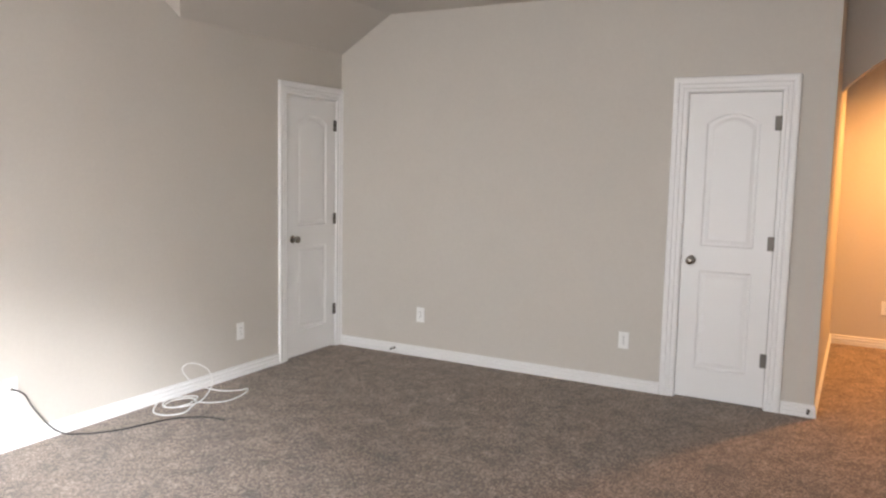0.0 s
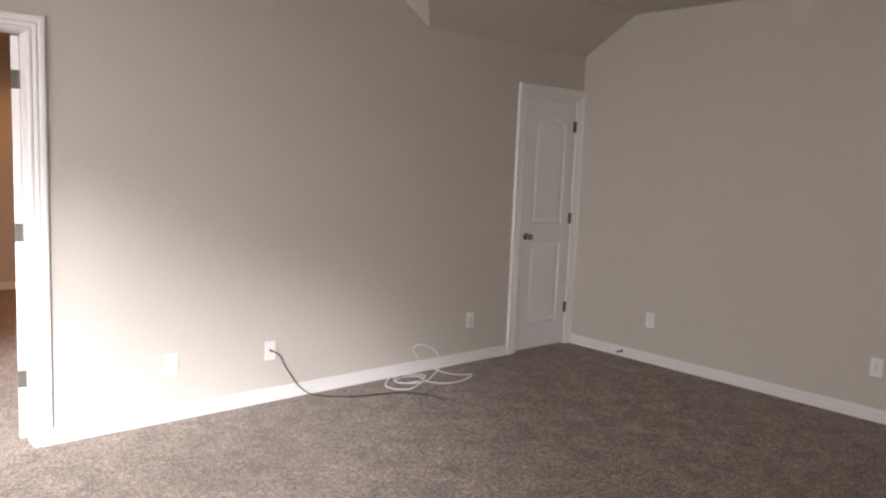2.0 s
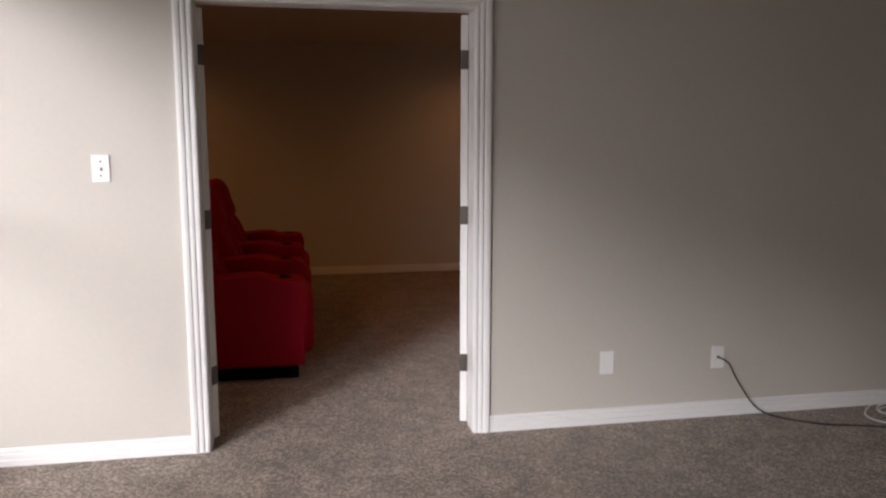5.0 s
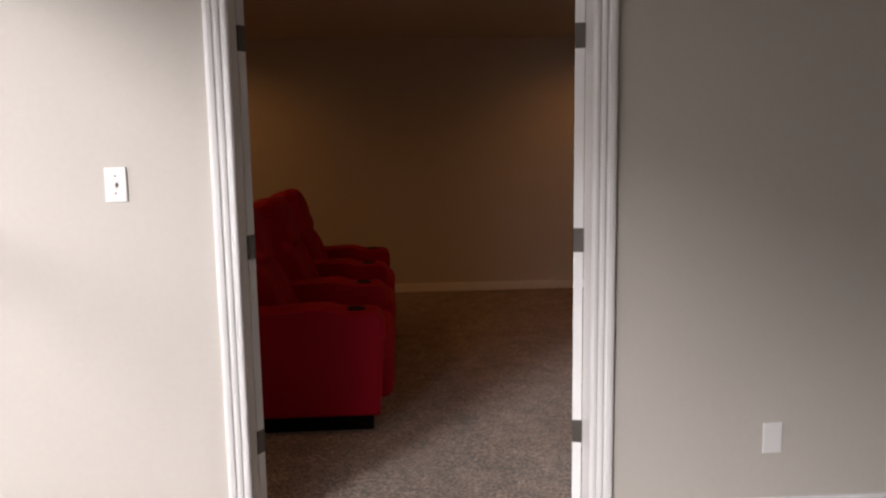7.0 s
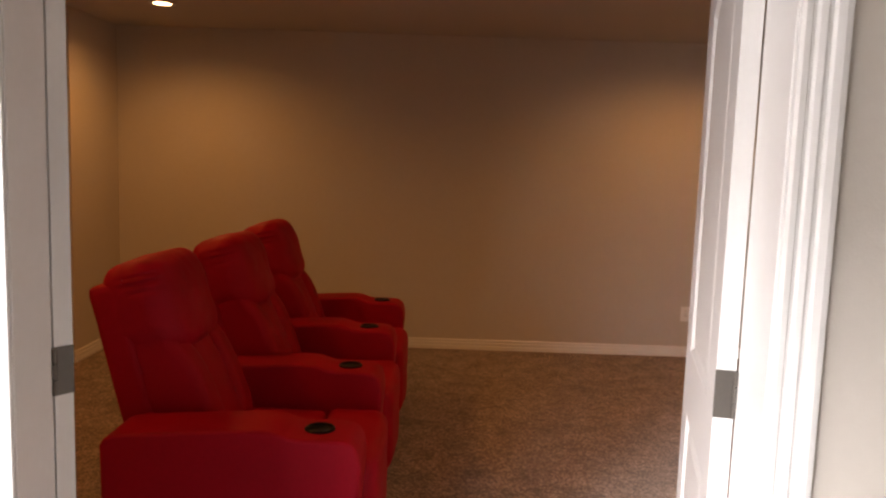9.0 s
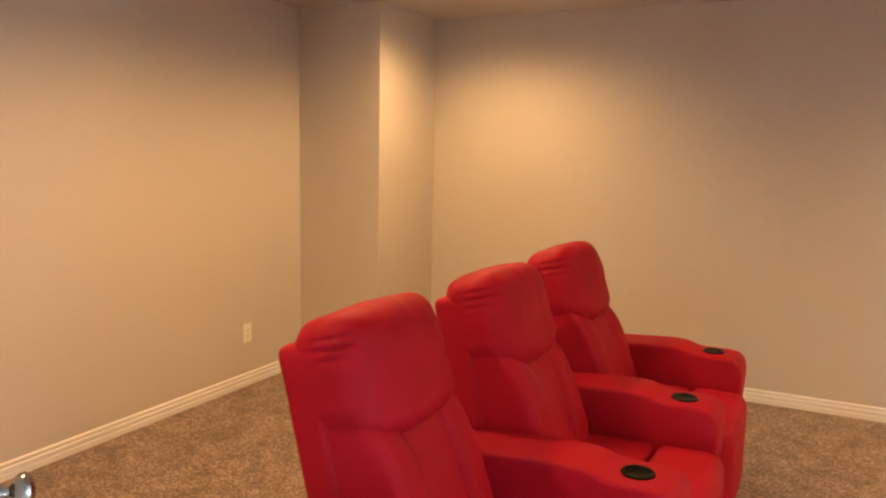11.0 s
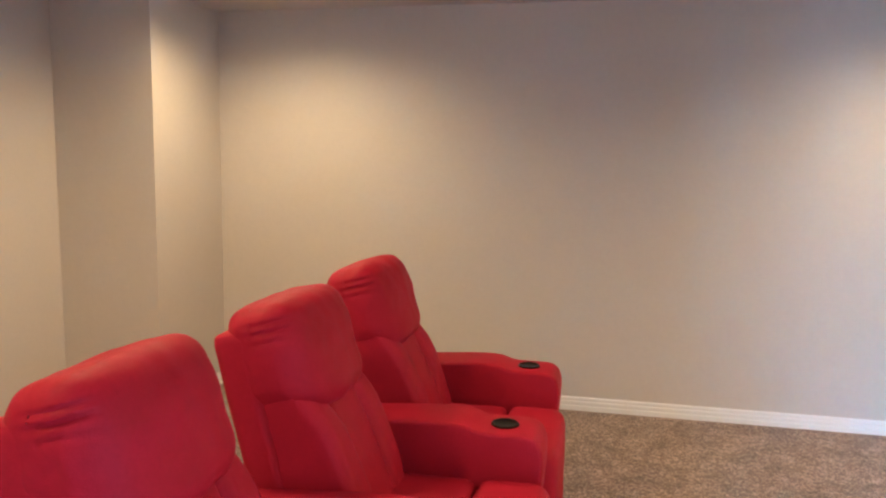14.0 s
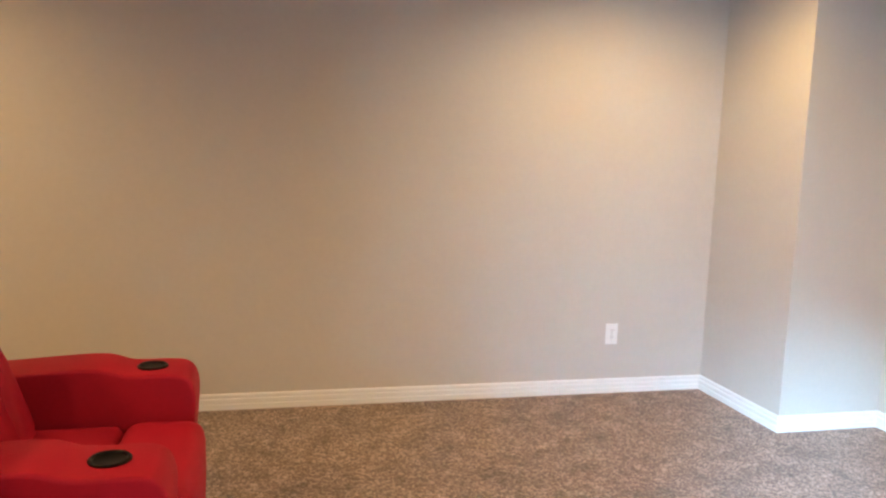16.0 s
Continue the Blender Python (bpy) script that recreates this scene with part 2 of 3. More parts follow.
def door_face(bm, w, h, y, s, panels):
    """One moulded face of a door at depth y, recessed along s."""
    holes = []
    for x0, x1, z0, z1, rise in panels:
        loops = [[bm.verts.new((px, y + s * dep, pz)) for px, pz in panel_loop(x0, x1, z0, z1, rise, ins)]
                 for ins, dep in ((0, 0), (0.010, 0.008), (0.024, 0.009), (0.046, 0.003))]
        for a, b in zip(loops, loops[1:]):
            for i in range(len(a)):
                bm.faces.new((a[i], a[(i + 1) % len(a)], b[(i + 1) % len(b)], b[i]))
        bm.faces.new(loops[-1])
        holes.append(loops[0])
    outer = [bm.verts.new(p) for p in ((0, y, 0), (w, y, 0), (w, y, h), (0, y, h))]
    edges = [bm.edges.new((outer[i], outer[(i + 1) % 4])) for i in range(4)]
    for loop in holes:
        edges += [bm.edges.get((loop[i], loop[(i + 1) % len(loop)])) for i in range(len(loop))]
    bmesh.ops.triangle_fill(bm, use_beauty=True, use_dissolve=False, edges=edges)
    return outer


def door_slab(w, h, t=0.035):
    """A two-panel moulded door with an arched upper panel, in x from 0 to w and y from -t to 0."""
    bm = bmesh.new()
    m = 0.115
    panels = [(m, w - m, 0.20, 0.86, 0.0), (m, w - m, 1.02, h - 0.13, 0.06)]
    a, b = door_face(bm, w, h, -t, 1, panels), door_face(bm, w, h, 0, -1, panels)
    for i in range(4):
        bm.faces.new((a[i], a[(i + 1) % 4], b[(i + 1) % 4], b[i]))
    return bm


def knob(parent, x, z, side, y):
    """A round door knob on the face at y that looks along side."""
    prof = [(0.0, 0.0), (0.031, 0.0), (0.031, 0.004), (0.026, 0.009), (0.013, 0.011), (0.011, 0.026), (0.017, 0.032), (0.026, 0.040),
            (0.028, 0.050), (0.025, 0.059), (0.015, 0.065), (0.0, 0.066)]
    k = part("knob", lathe([(r, side * d) for r, d in prof], "y"), NICKEL, parent, "satin nickel round door knob", smooth=True)
    k.location = (x, y, z)
    return k


def hinge(parent, x, y, z, m=Matrix.Identity(4)):
    bm = box((-0.018, -0.0015, -0.045), (0.018, 0.0015, 0.045), 0.001, 1)
    for k in range(3):
        pin = lathe([(0.0, -0.044 + k * 0.03), (0.0055, -0.044 + k * 0.03), (0.0055, -0.016 + k * 0.03), (0.0, -0.016 + k * 0.03)], "z", 10)
        tmp = bpy.data.meshes.new("tmp")
        bmesh.ops.translate(pin, verts=pin.verts, vec=(0.018, 0, 0))
        pin.to_mesh(tmp)
        pin.free()
        bm.from_mesh(tmp)
        bpy.data.meshes.remove(tmp)
    h = part("hinge", bm, HINGE, parent, "brushed metal butt hinge", smooth=True)
    h.matrix_basis = Matrix.Translation((x, y, z)) @ m
    return h


# ---- structure: the loft ----
bm = bmesh.new()
add_box(bm, (XW - 0.15, YS - 0.12, -0.15), (7.45, TY + 0.12, -0.03))
structure("floor", bm, mat("plywood_subfloor", (0.35, 0.25, 0.16), 0.8, vary=0.1), "plywood subfloor under the carpet", "floor")


def carpet(lo, hi, name):
    bm = box((*lo, -0.03), (*hi, 0.0))
    return structure(name, bm, CARPET, "mottled brown and beige cut-pile carpet", "carpet")


carpet((XW, YS), (7.3, 0.06), "carpet_loft")
carpet((TX0, 0.06), (TX1, TY), "carpet_theatre")

LD0, LD1 = 4.128, 4.728    # closet door in the long wall
CD0, CD1 = -3.345, -2.79  # closet door in the end wall
bm = bmesh.new()
for x0, x1, z0 in ((TX0 - WT, OX0 - 0.02, 0), (OX0 - 0.02, OX1 + 0.02, OH + 0.02), (OX1 + 0.02, LD0 - 0.02, 0), (LD0 - 0.02, LD1 + 0.02, OH + 0.02),
                   (LD1 + 0.02, XB + WT, 0)):
    add_box(bm, (x0, 0, z0 - (0.03 if z0 == 0 else 0)), (x1, WT, 2.85))
structure("wall_long", bm, PAINT, "greige painted drywall with a double doorway", "wall")
bm = bmesh.new()
for y0, y1, z0 in ((CD1 + 0.02, 0, -0.03), (CD0 - 0.02, CD1 + 0.02, OH + 0.02), (YB, CD0 - 0.02, -0.03)):
    add_box(bm, (XB, y0, z0), (XB + WT, y1, 2.85))
structure("wall_end", bm, PAINT, "greige painted drywall with a closet door", "wall")
structure("wall_hall_side", box((XB + WT, YB, -0.03), (7.42, YB + WT, 2.85)), PAINT, "greige painted drywall beside the hall", "wall")
structure("wall_hall_end", box((7.3, YS, -0.03), (7.42, YB, 2.85)), PAINT, "greige painted drywall at the end of the hall", "wall")
structure("wall_south", box((XW - WT, YS - WT, -0.03), (7.42, YS, 2.85)), PAINT, "greige painted drywall", "wall")
bm = bmesh.new()
add_box(bm, (XW - WT, YS, -0.03), (XW, 0, WZ0))
add_box(bm, (XW - WT, YS, WZ1), (XW, 0, 2.85))
for y0, y1 in zip([YS] + [w[1] for w in reversed(WINS)], [w[0] for w in reversed(WINS)] + [0]):
    add_box(bm, (XW - WT, y0, WZ0), (XW, y1, WZ1))
structure("wall_window", bm, PAINT, "greige painted drywall with a row of windows", "wall")

# arched opening into the hall
AX, AY, AZ, AR = 5.6, -4.57, 1.26, 1.24
AS = math.acos(0.925 / AR)
bm = bmesh.new()
arc = [(AY + AR * math.cos(AS + (math.pi - 2 * AS) * i / 24), AZ + AR * math.sin(AS + (math.pi - 2 * AS) * i / 24)) for i in range(25)]
for x in (AX, AX + WT):
    for (y0, z0), (y1, z1) in zip(arc, arc[1:]):
        bm.faces.new([bm.verts.new(p) for p in ((x, y0, z0), (x, y1, z1), (x, y1, 2.85), (x, y0, 2.85))])
for (y0, z0), (y1, z1) in zip(arc, arc[1:]):
    bm.faces.new([bm.verts.new(p) for p in ((AX, y0, z0), (AX + WT, y0, z0), (AX + WT, y1, z1), (AX, y1, z1))])
bmesh.ops.remove_doubles(bm, verts=bm.verts, dist=1e-5)
add_box(bm, (AX, YS, -0.03), (AX + WT, AY - 0.925, 2.85))
structure("wall_arch", bm, PAINT, "greige drywall arch opening into a lit hall", "archway")

# ceilings
bm = bmesh.new()


def slab(points, up=0.12):
    lo = [bm.verts.new(p) for p in points]
    hi = [bm.verts.new((p[0], p[1], p[2] + up)) for p in points]
    bm.faces.new(lo)
    bm.faces.new(list(reversed(hi)))
    for i in range(len(points)):
        j = (i + 1) % len(points)
        bm.faces.new((lo[i], lo[j], hi[j], hi[i]))


EAVE, TIPX, VX, VY = 2.41, 3.11, 2.67, -0.472
slab([(XW, YS, CEIL), (7.3, YS, CEIL), (7.3, YB, CEIL), (XB, YB, CEIL), (XB, VY, CEIL), (VX, VY, CEIL), (VX, 0, CEIL), (XW, 0, CEIL)])
slab([(TIPX, 0, EAVE), (VX, VY, CEIL), (XB, VY, CEIL), (XB, 0, EAVE)])
slab([(TIPX, 0, EAVE), (VX, 0, CEIL), (VX, VY, CEIL)])
structure("ceiling_loft", bm, CEILING, "greige painted ceiling with sloped eaves", "ceiling")

# ---- structure: the theatre room ----
structure("ceiling_theatre", box((TX0 - WT, WT, TCEIL), (TX1 + WT, TY + WT, TCEIL + 0.12)), CEILING, "greige painted flat ceiling", "ceiling")
structure("wall_theatre_far", box((TX0 - WT, TY, -0.03), (TX1 + WT, TY + WT, TCEIL)), PAINT, "greige painted drywall", "wall")
structure("wall_theatre_west", box((TX0 - WT, WT, -0.03), (TX0, TY, TCEIL)), PAINT, "greige painted drywall", "wall")
structure("wall_theatre_east", box((TX1, WT, -0.03), (TX1 + WT, TY, TCEIL)), PAINT, "greige painted drywall", "wall")
structure("chase_west", box((TX0, CY, -0.03), (CAX, TY, TCEIL)), PAINT, "greige drywall chase in the room corner", "wall")
structure("chase_east", box((CBX, CY + 0.04, -0.03), (TX1, TY, TCEIL)), PAINT, "greige drywall chase in the room corner", "wall")

# baseboards
baseboard((OX1 + 0.085, 0), (LD0 - 0.107, 0), (0, -1))
baseboard((XW, 0), (OX0 - 0.085, 0), (0, -1))
baseboard((XB, CD1 + 0.107), (XB, 0), (-1, 0))
baseboard((XB, YB), (XB, CD0 - 0.107), (-1, 0), (1, 0))
baseboard((XB, YB), (7.3, YB), (0, -1), (1, 0))
baseboard((7.3, YS), (7.3, YB), (-1, 0))
baseboard((XW, YS), (7.3, YS), (0, 1))
baseboard((XW, YS), (XW, 0), (1, 0))
baseboard((TX0, WT), (TX0, CY), (1, 0))
baseboard((TX0, CY), (CAX, CY), (0, -1), (0, 1))
baseboard((CAX, CY), (CAX, TY), (1, 0), (1, 0))
baseboard((CAX, TY), (CBX, TY), (0, -1))
baseboard((CBX, CY + 0.04), (CBX, TY), (-1, 0), (1, 0))
baseboard((CBX, CY + 0.04), (TX1, CY + 0.04), (0, -1), (1, 0))
baseboard((TX1, WT), (TX1, CY + 0.04), (-1, 0))
baseboard((TX0, WT), (OX0 - 0.085, WT), (0, 1))
baseboard((OX1 + 0.085, WT), (TX1, WT), (0, 1))

# windows
for k, (WY0, WY1) in enumerate(WINS):
    win = tagged(new("window_%d" % (k + 1)), "white framed double-hung window with clear panes", "window", kind="structure")
    MID = (WZ0 + WZ1) / 2
    for y0, y1, z0, z1 in ((WY0, WY0 + 0.05, WZ0, WZ1), (WY1 - 0.05, WY1, WZ0, WZ1), (WY0 + 0.05, WY1 - 0.05, WZ0, WZ0 + 0.05),
                           (WY0 + 0.05, WY1 - 0.05, WZ1 - 0.05, WZ1), (WY0 + 0.05, WY1 - 0.05, MID - 0.02, MID + 0.02)):
        part("window_frame", box((XW - 0.10, y0, z0), (XW - 0.05, y1, z1), 0.004, 1), TRIM, win)
    for z0, z1 in ((WZ0 + 0.05, MID - 0.02), (MID + 0.02, WZ1 - 0.05)):
        p = part("pane", box((XW - 0.078, WY0 + 0.05, z0), (XW - 0.072, WY1 - 0.05, z1)), GLASS, win)
        p.visible_shadow = False
    part("window_sill", box((XW - 0.05, WY0 - 0.03, WZ0 - 0.02), (XW + 0.04, WY1 + 0.03, WZ0), 0.005, 2), TRIM, win)


# ---- doors ----
def jamb(parent, x0, x1, y0, y1, top):
    part("jamb", box((x0 - 0.019, y0, 0), (x0, y1, top), 0.001, 1), TRIM, parent)
    part("jamb", box((x1, y0, 0), (x1 + 0.019, y1, top), 0.001, 1), TRIM, parent)
    part("jamb", box((x0 - 0.019, y0, top), (x1 + 0.019, y1, top + 0.019), 0.001, 1), TRIM, parent)


def closed_door(name, m, w, label):
    """A closed closet door with casing, hinged on the side at x = w, its face at y = 0 looking along -y."""
    d = tagged(new(name), label, "door", kind="structure")
    d.matrix_world = m
    jamb(d, -0.004, w + 0.004, -0.001, WT, OH - 0.01)
    casing(d, -0.008, w + 0.008, OH - 0.006, -1, 1.2)
    s = part("slab", door_slab(w, 2.01), DOORPAINT, d)
    s.location = (0, 0.036, 0.014)
    knob(s, 0.062, 0.925, -1, -0.035)
    part("latch_plate", box((-0.003, 0.006, 0.91), (-0.0005, 0.03, 0.97)), NICKEL, d)
    for z in (0.32, 1.075, 1.83):
        hinge(d, w - 0.014, -0.003, z)
    return d


closed_door("door_1", pose(LD0, 0, 0), LD1 - LD0, "closed white two-panel closet door with arched panel")
closed_door("door_2", pose(XB, CD1, 0, 0, 0, -90), CD1 - CD0, "closed white two-panel closet door with arched panel")

dd = tagged(new("door_3"), "white double doorway with moulded casing and jambs", "doorway", kind="structure")
jamb(dd, OX0, OX1, -0.001, WT + 0.001, OH)
casing(dd, OX0 - 0.004, OX1 + 0.004, OH + 0.004, -1)
c2 = new("casing_set")
c2.parent = dd
c2.location = (0, WT, 0)
casing(c2, OX0 - 0.004, OX1 + 0.004, OH + 0.004, 1)
LEAF = (OX1 - OX0) / 2 - 0.004
for hx, turn, side in ((OX0 + 0.002, 143.5, 1), (OX1 - 0.002, 180 - 103, -1)):
    lf = thing("door_leaf", pose(hx, WT + 0.004, 0.014, 0, 0, turn), "open white two-panel door leaf swung into the theatre room", "door", "double door leaves")
    s = part("slab", door_slab(LEAF, 2.018), DOORPAINT, lf)
    if side < 0:
        s.location = (0, 0.035, 0)
    if side > 0:
        knob(s, LEAF - 0.06, 0.95, -1, -0.035)
        knob(s, LEAF - 0.06, 0.95, 1, 0)
    else:
        for z in (0.16, 1.86):
            part("flush_bolt", box((LEAF - 0.002, -0.0275, z - 0.08), (LEAF + 0.001, -0.0075, z + 0.08), 0.002, 1), NICKEL, s, "satin nickel flush bolt")
    for z in (0.31, 1.06, 1.81):
        hinge(lf, -0.0015, -0.018 * side, z, Euler((0, 0, radians(90 * side))).to_matrix().to_4x4())


# ---- wall plates ----
def outlet(m, label, kind="duplex"):
    """A wall plate in the xz plane that looks along -y."""
    o = thing("wall_outlet" if kind != "switch" else "light_switch", m, label, "outlet" if kind != "switch" else "light switch",
              "wall outlets" if kind == "duplex" else "")
    part("plate", box((-0.037, -0.007, -0.060), (0.037, -0.0005, 0.060), 0.003, 2), PLASTIC, o)
    if kind == "duplex":
        for z in (-0.0195, 0.0195):
            r = part("receptacle", box((-0.017, -0.0085, z - 0.0145), (0.017, -0.0065, z + 0.0145), 0.0009, 1), PLASTIC, o)
            for x in (-0.0065, 0.0065):
                part("slot", box((x - 0.0012, -0.0089, z - 0.001), (x + 0.0012, -0.0083, z + 0.008)), SLOT, r)
            part("slot", lathe([(0, -0.0089), (0.0024, -0.0089), (0.0024, -0.0083), (0, -0.0083)], "y", 10), SLOT, r).location = (0, 0, z - 0.008)
        part("screw", lathe([(0, -0.0078), (0.003, -0.0078), (0.003, -0.0065), (0, -0.0065)], "y", 10), NICKEL, o)
    elif kind == "switch":
        part("bezel", box((-0.006, -0.0085, -0.0125), (0.006, -0.0065, 0.0125), 0.0008, 1), PLASTIC, o)
        tg = part("toggle", box((-0.004, -0.016, -0.005), (0.004, 0.0, 0.005), 0.0015, 2), PLASTIC, o)
        tg.matrix_basis = Matrix.Translation((0, -0.006, -0.004)) @ Euler((radians(-30), 0, 0)).to_matrix().to_4x4()
        for z in (-0.03, 0.03):
            part("screw", lathe([(0, -0.0078), (0.003, -0.0078), (0.003, -0.0065), (0, -0.0065)], "y", 10), NICKEL, o).location = (0, 0, z)
    elif kind == "coax":
        part("connector", lathe([(0, -0.0065), (0.008, -0.0065), (0.008, -0.010), (0.005, -0.0105), (0.005, -0.022), (0, -0.022)], "y", 12), NICKEL, o)
    else:
        for z in (-0.042, 0.042):
            part("screw", lathe([(0, -0.0078), (0.003, -0.0078), (0.003, -0.0065), (0, -0.0065)], "y", 10), PLASTIC, o).location = (0, 0, z)
    return o


outlet(pose(1.319, 0, 0.322), "blank white wall plate above the baseboard", "blank")
outlet(pose(1.933, 0, 0.32), "white coaxial wall plate with a black cable", "coax")
outlet(pose(3.614, 0, 0.326), "white duplex outlet plate on the greige wall")
outlet(pose(XB, -0.79, 0.339, 0, 0, -90), "white duplex outlet plate on the greige wall")
outlet(pose(XB, -2.429, 0.343, 0, 0, -90), "white duplex outlet plate beside the closet door")
outlet(pose(7.3, -4.07, 0.36, 0, 0, -90), "white duplex outlet plate in the lit hall")
outlet(pose(TX0, 3.453, 0.341, 0, 0, 90), "white duplex outlet plate in the theatre room")
outlet(pose(2.0, TY, 0.345), "white duplex outlet plate in the theatre room")
outlet(pose(-1.04, 0, 1.319), "white toggle light switch beside the doorway", "switch")


# ---- theatre seating ----
def puff(lo, hi, r, cuts=9, warp=None, rough=0.003, seed=0.0):
    """A stuffed pad: a box with rounded edges, slight swells and an optional warp of its points."""
    bm = bmesh.new()
    bmesh.ops.create_cube(bm, size=2)
    bmesh.ops.subdivide_edges(bm, edges=bm.edges, cuts=cuts, use_grid_fill=True)
    c = Vector([(a + b) / 2 for a, b in zip(lo, hi)])
    h = Vector([(b - a) / 2 for a, b in zip(lo, hi)])
    rr = min(r, *(0.98 * v for v in h))
    for v in bm.verts:
        u = Vector([math.sin(a * math.pi / 2) for a in v.co])
        p = Vector([u[i] * h[i] for i in range(3)])
        q = Vector([max(-h[i] + rr, min(h[i] - rr, p[i])) for i in range(3)])
        d = p - q
        if d.length > 1e-9:
            p = q + d.normalized() * rr
        n = noise.noise(Vector((p.x * 9 + seed, p.y * 9, p.z * 9))) + 0.5 * noise.noise(Vector((p.x * 25, p.y * 25 + seed, p.z * 25)))
        p += u.normalized() * (rough * n)
        w = c + p
        v.co = warp(w) if warp else w
    return bm


def slab_outline(outline, y0, y1, r, steps=4):
    """A padded board: a side outline in x and z carried from y0 to y1 with rounded rims."""
    pts = [Vector((x, z)) for x, z in outline]
    k = len(pts)
    area = sum(pts[i].x * pts[(i + 1) % k].y - pts[(i + 1) % k].x * pts[i].y for i in range(k))
    s = 1 if area > 0 else -1
    norms = []
    for i in range(k):
        a, b = (pts[i] - pts[i - 1]).normalized(), (pts[(i + 1) % k] - pts[i]).normalized()
        n = Vector((a.y + b.y, -(a.x + b.x))) * s
        n.normalize()
        norms.append(n / max(0.5, abs(n.dot(Vector((a.y, -a.x)) * s))))
    ring = []
    for j in range(steps + 1):
        a = math.pi / 2 * j / steps
        ring.append((r * (1 - math.sin(a)), y0 + r * (1 - math.cos(a))))
    for j in range(steps, -1, -1):
        a = math.pi / 2 * j / steps
        ring.append((r * (1 - math.sin(a)), y1 - r * (1 - math.cos(a))))
    return rings(bmesh.new(), [[(p.x - n.x * ins, y, p.y - n.y * ins) for p, n in zip(pts, norms)] for ins, y in ring])


def smooth_line(pts, n=5):
    out = []
    for i in range(len(pts) - 1):
        p0, p1, p2, p3 = (Vector(pts[max(0, min(len(pts) - 1, j))]) for j in (i - 1, i, i + 1, i + 2))
        for k in range(n):
            t = k / n
            q = 0.5 * ((2 * p1) + (p2 - p0) * t + (2 * p0 - 5 * p1 + 4 * p2 - p3) * t * t + (3 * p1 - p0 - 3 * p2 + p3) * t ** 3)
            out.append((q.x, q.y))
    out.append(tuple(pts[-1]))
    return out


ARM_TOP = smooth_line([(-0.02, 0.30), (-0.005, 0.50), (-0.010, 0.570), (-0.032, 0.606), (-0.075, 0.619), (-0.18, 0.620), (-0.225, 0.624),
                       (-0.262, 0.636), (-0.30, 0.643), (-0.38, 0.643), (-0.55, 0.632), (-0.74, 0.618), (-0.79, 0.605), (-0.81, 0.58)])
ARM = [(-0.035, 0.09), *ARM_TOP, (-0.80, 0.09)]
PITCH, ARMW, FRONT = 0.77, 0.21, -0.155
TILT = radians(14)


def lean(p):
    """From the back's own frame (forward, across, up the back) to the seat's."""
    f, y, u = p
    return Vector((-0.60 + f * math.cos(TILT) - u * math.sin(TILT), y, 0.40 + u * math.cos(TILT) + f * math.sin(TILT)))


def pad_lean(p):
    """As lean, for the front pads, which stand out towards the seat."""
    return lean(p + Vector((0.085 * max(0.0, 1 - p.z / 0.55) - 0.02 * max(0.0, (p.z - 0.6) / 0.15) if p.x > -0.07 else 0.0, 0, 0)))


def pillow(p):
    """The headrest pillow: a gently falling top, deep sagging lower edge, short gathers at both upper corners."""
    e = p.y / 0.238
    end = max(0.0, abs(e) - 0.78) / 0.22
    low = max(0.0, (0.66 - p.z) / 0.20)
    sag = -0.050 * (1 - e ** 4) * low - 0.018 * abs(e) ** 4 * max(0.0, (p.z - 0.56) / 0.19)
    fold = 0.0
    for u, d, k in ((0.706, 0.007, 1.0), (0.678, 0.009, 0.7), (0.646, 0.004, 1.4)):
        fold += d * math.exp(-(((p.z - u - 0.05 * k * (abs(e) - 1)) / 0.0065) ** 2))
    swell = max(0.0, min(1.0, (p.x + 0.13) / 0.19))
    belly = swell * (0.024 * math.cos(e * 1.5) * min(1.0, (0.77 - p.z) / 0.12) - 0.012 * low * low - 0.045 * abs(e) ** 5)
    pull = 0.005 * noise.noise(Vector((p.y * 16, p.z * 40, 3.0))) * end
    near = max(0.0, min(1.0, (p.x + 0.10) / 0.08))
    return p + Vector((belly - (fold * end + pull) * near, -math.copysign(fold * end * 0.9 * near, p.y), sag))


def bolster(p, side):
    """Side bolsters run up into the headrest's ends and sweep outwards down the back."""
    t = max(0.0, min(1.0, p.z / 0.55))
    crease = 0.010 * math.exp(-(((p.z - 0.47) / 0.012) ** 2)) + 0.006 * math.exp(-(((p.z - 0.06) / 0.02) ** 2))
    return p + Vector(((0.020 * math.sin(math.pi * t) - crease - 0.040 * max(0.0, min(1.0, (p.z - 0.36) / 0.16))) * (1 if p.x > 0 else 0), side * (-0.030 * (1 - t) ** 1.5 * (1 if side * p.y < 0.19 else 0)), 0))


def lumbar(p):
    """The centre panel widens towards the seat and swells at the small of the back."""
    t = max(0.0, min(1.0, p.z / 0.5))
    return p + Vector((0.026 * math.sin(math.pi * (0.15 + 0.75 * t)) * math.cos(p.y * 9) if p.x > -0.03 else 0.0, p.y * 0.32 * (0.5 - t), 0))


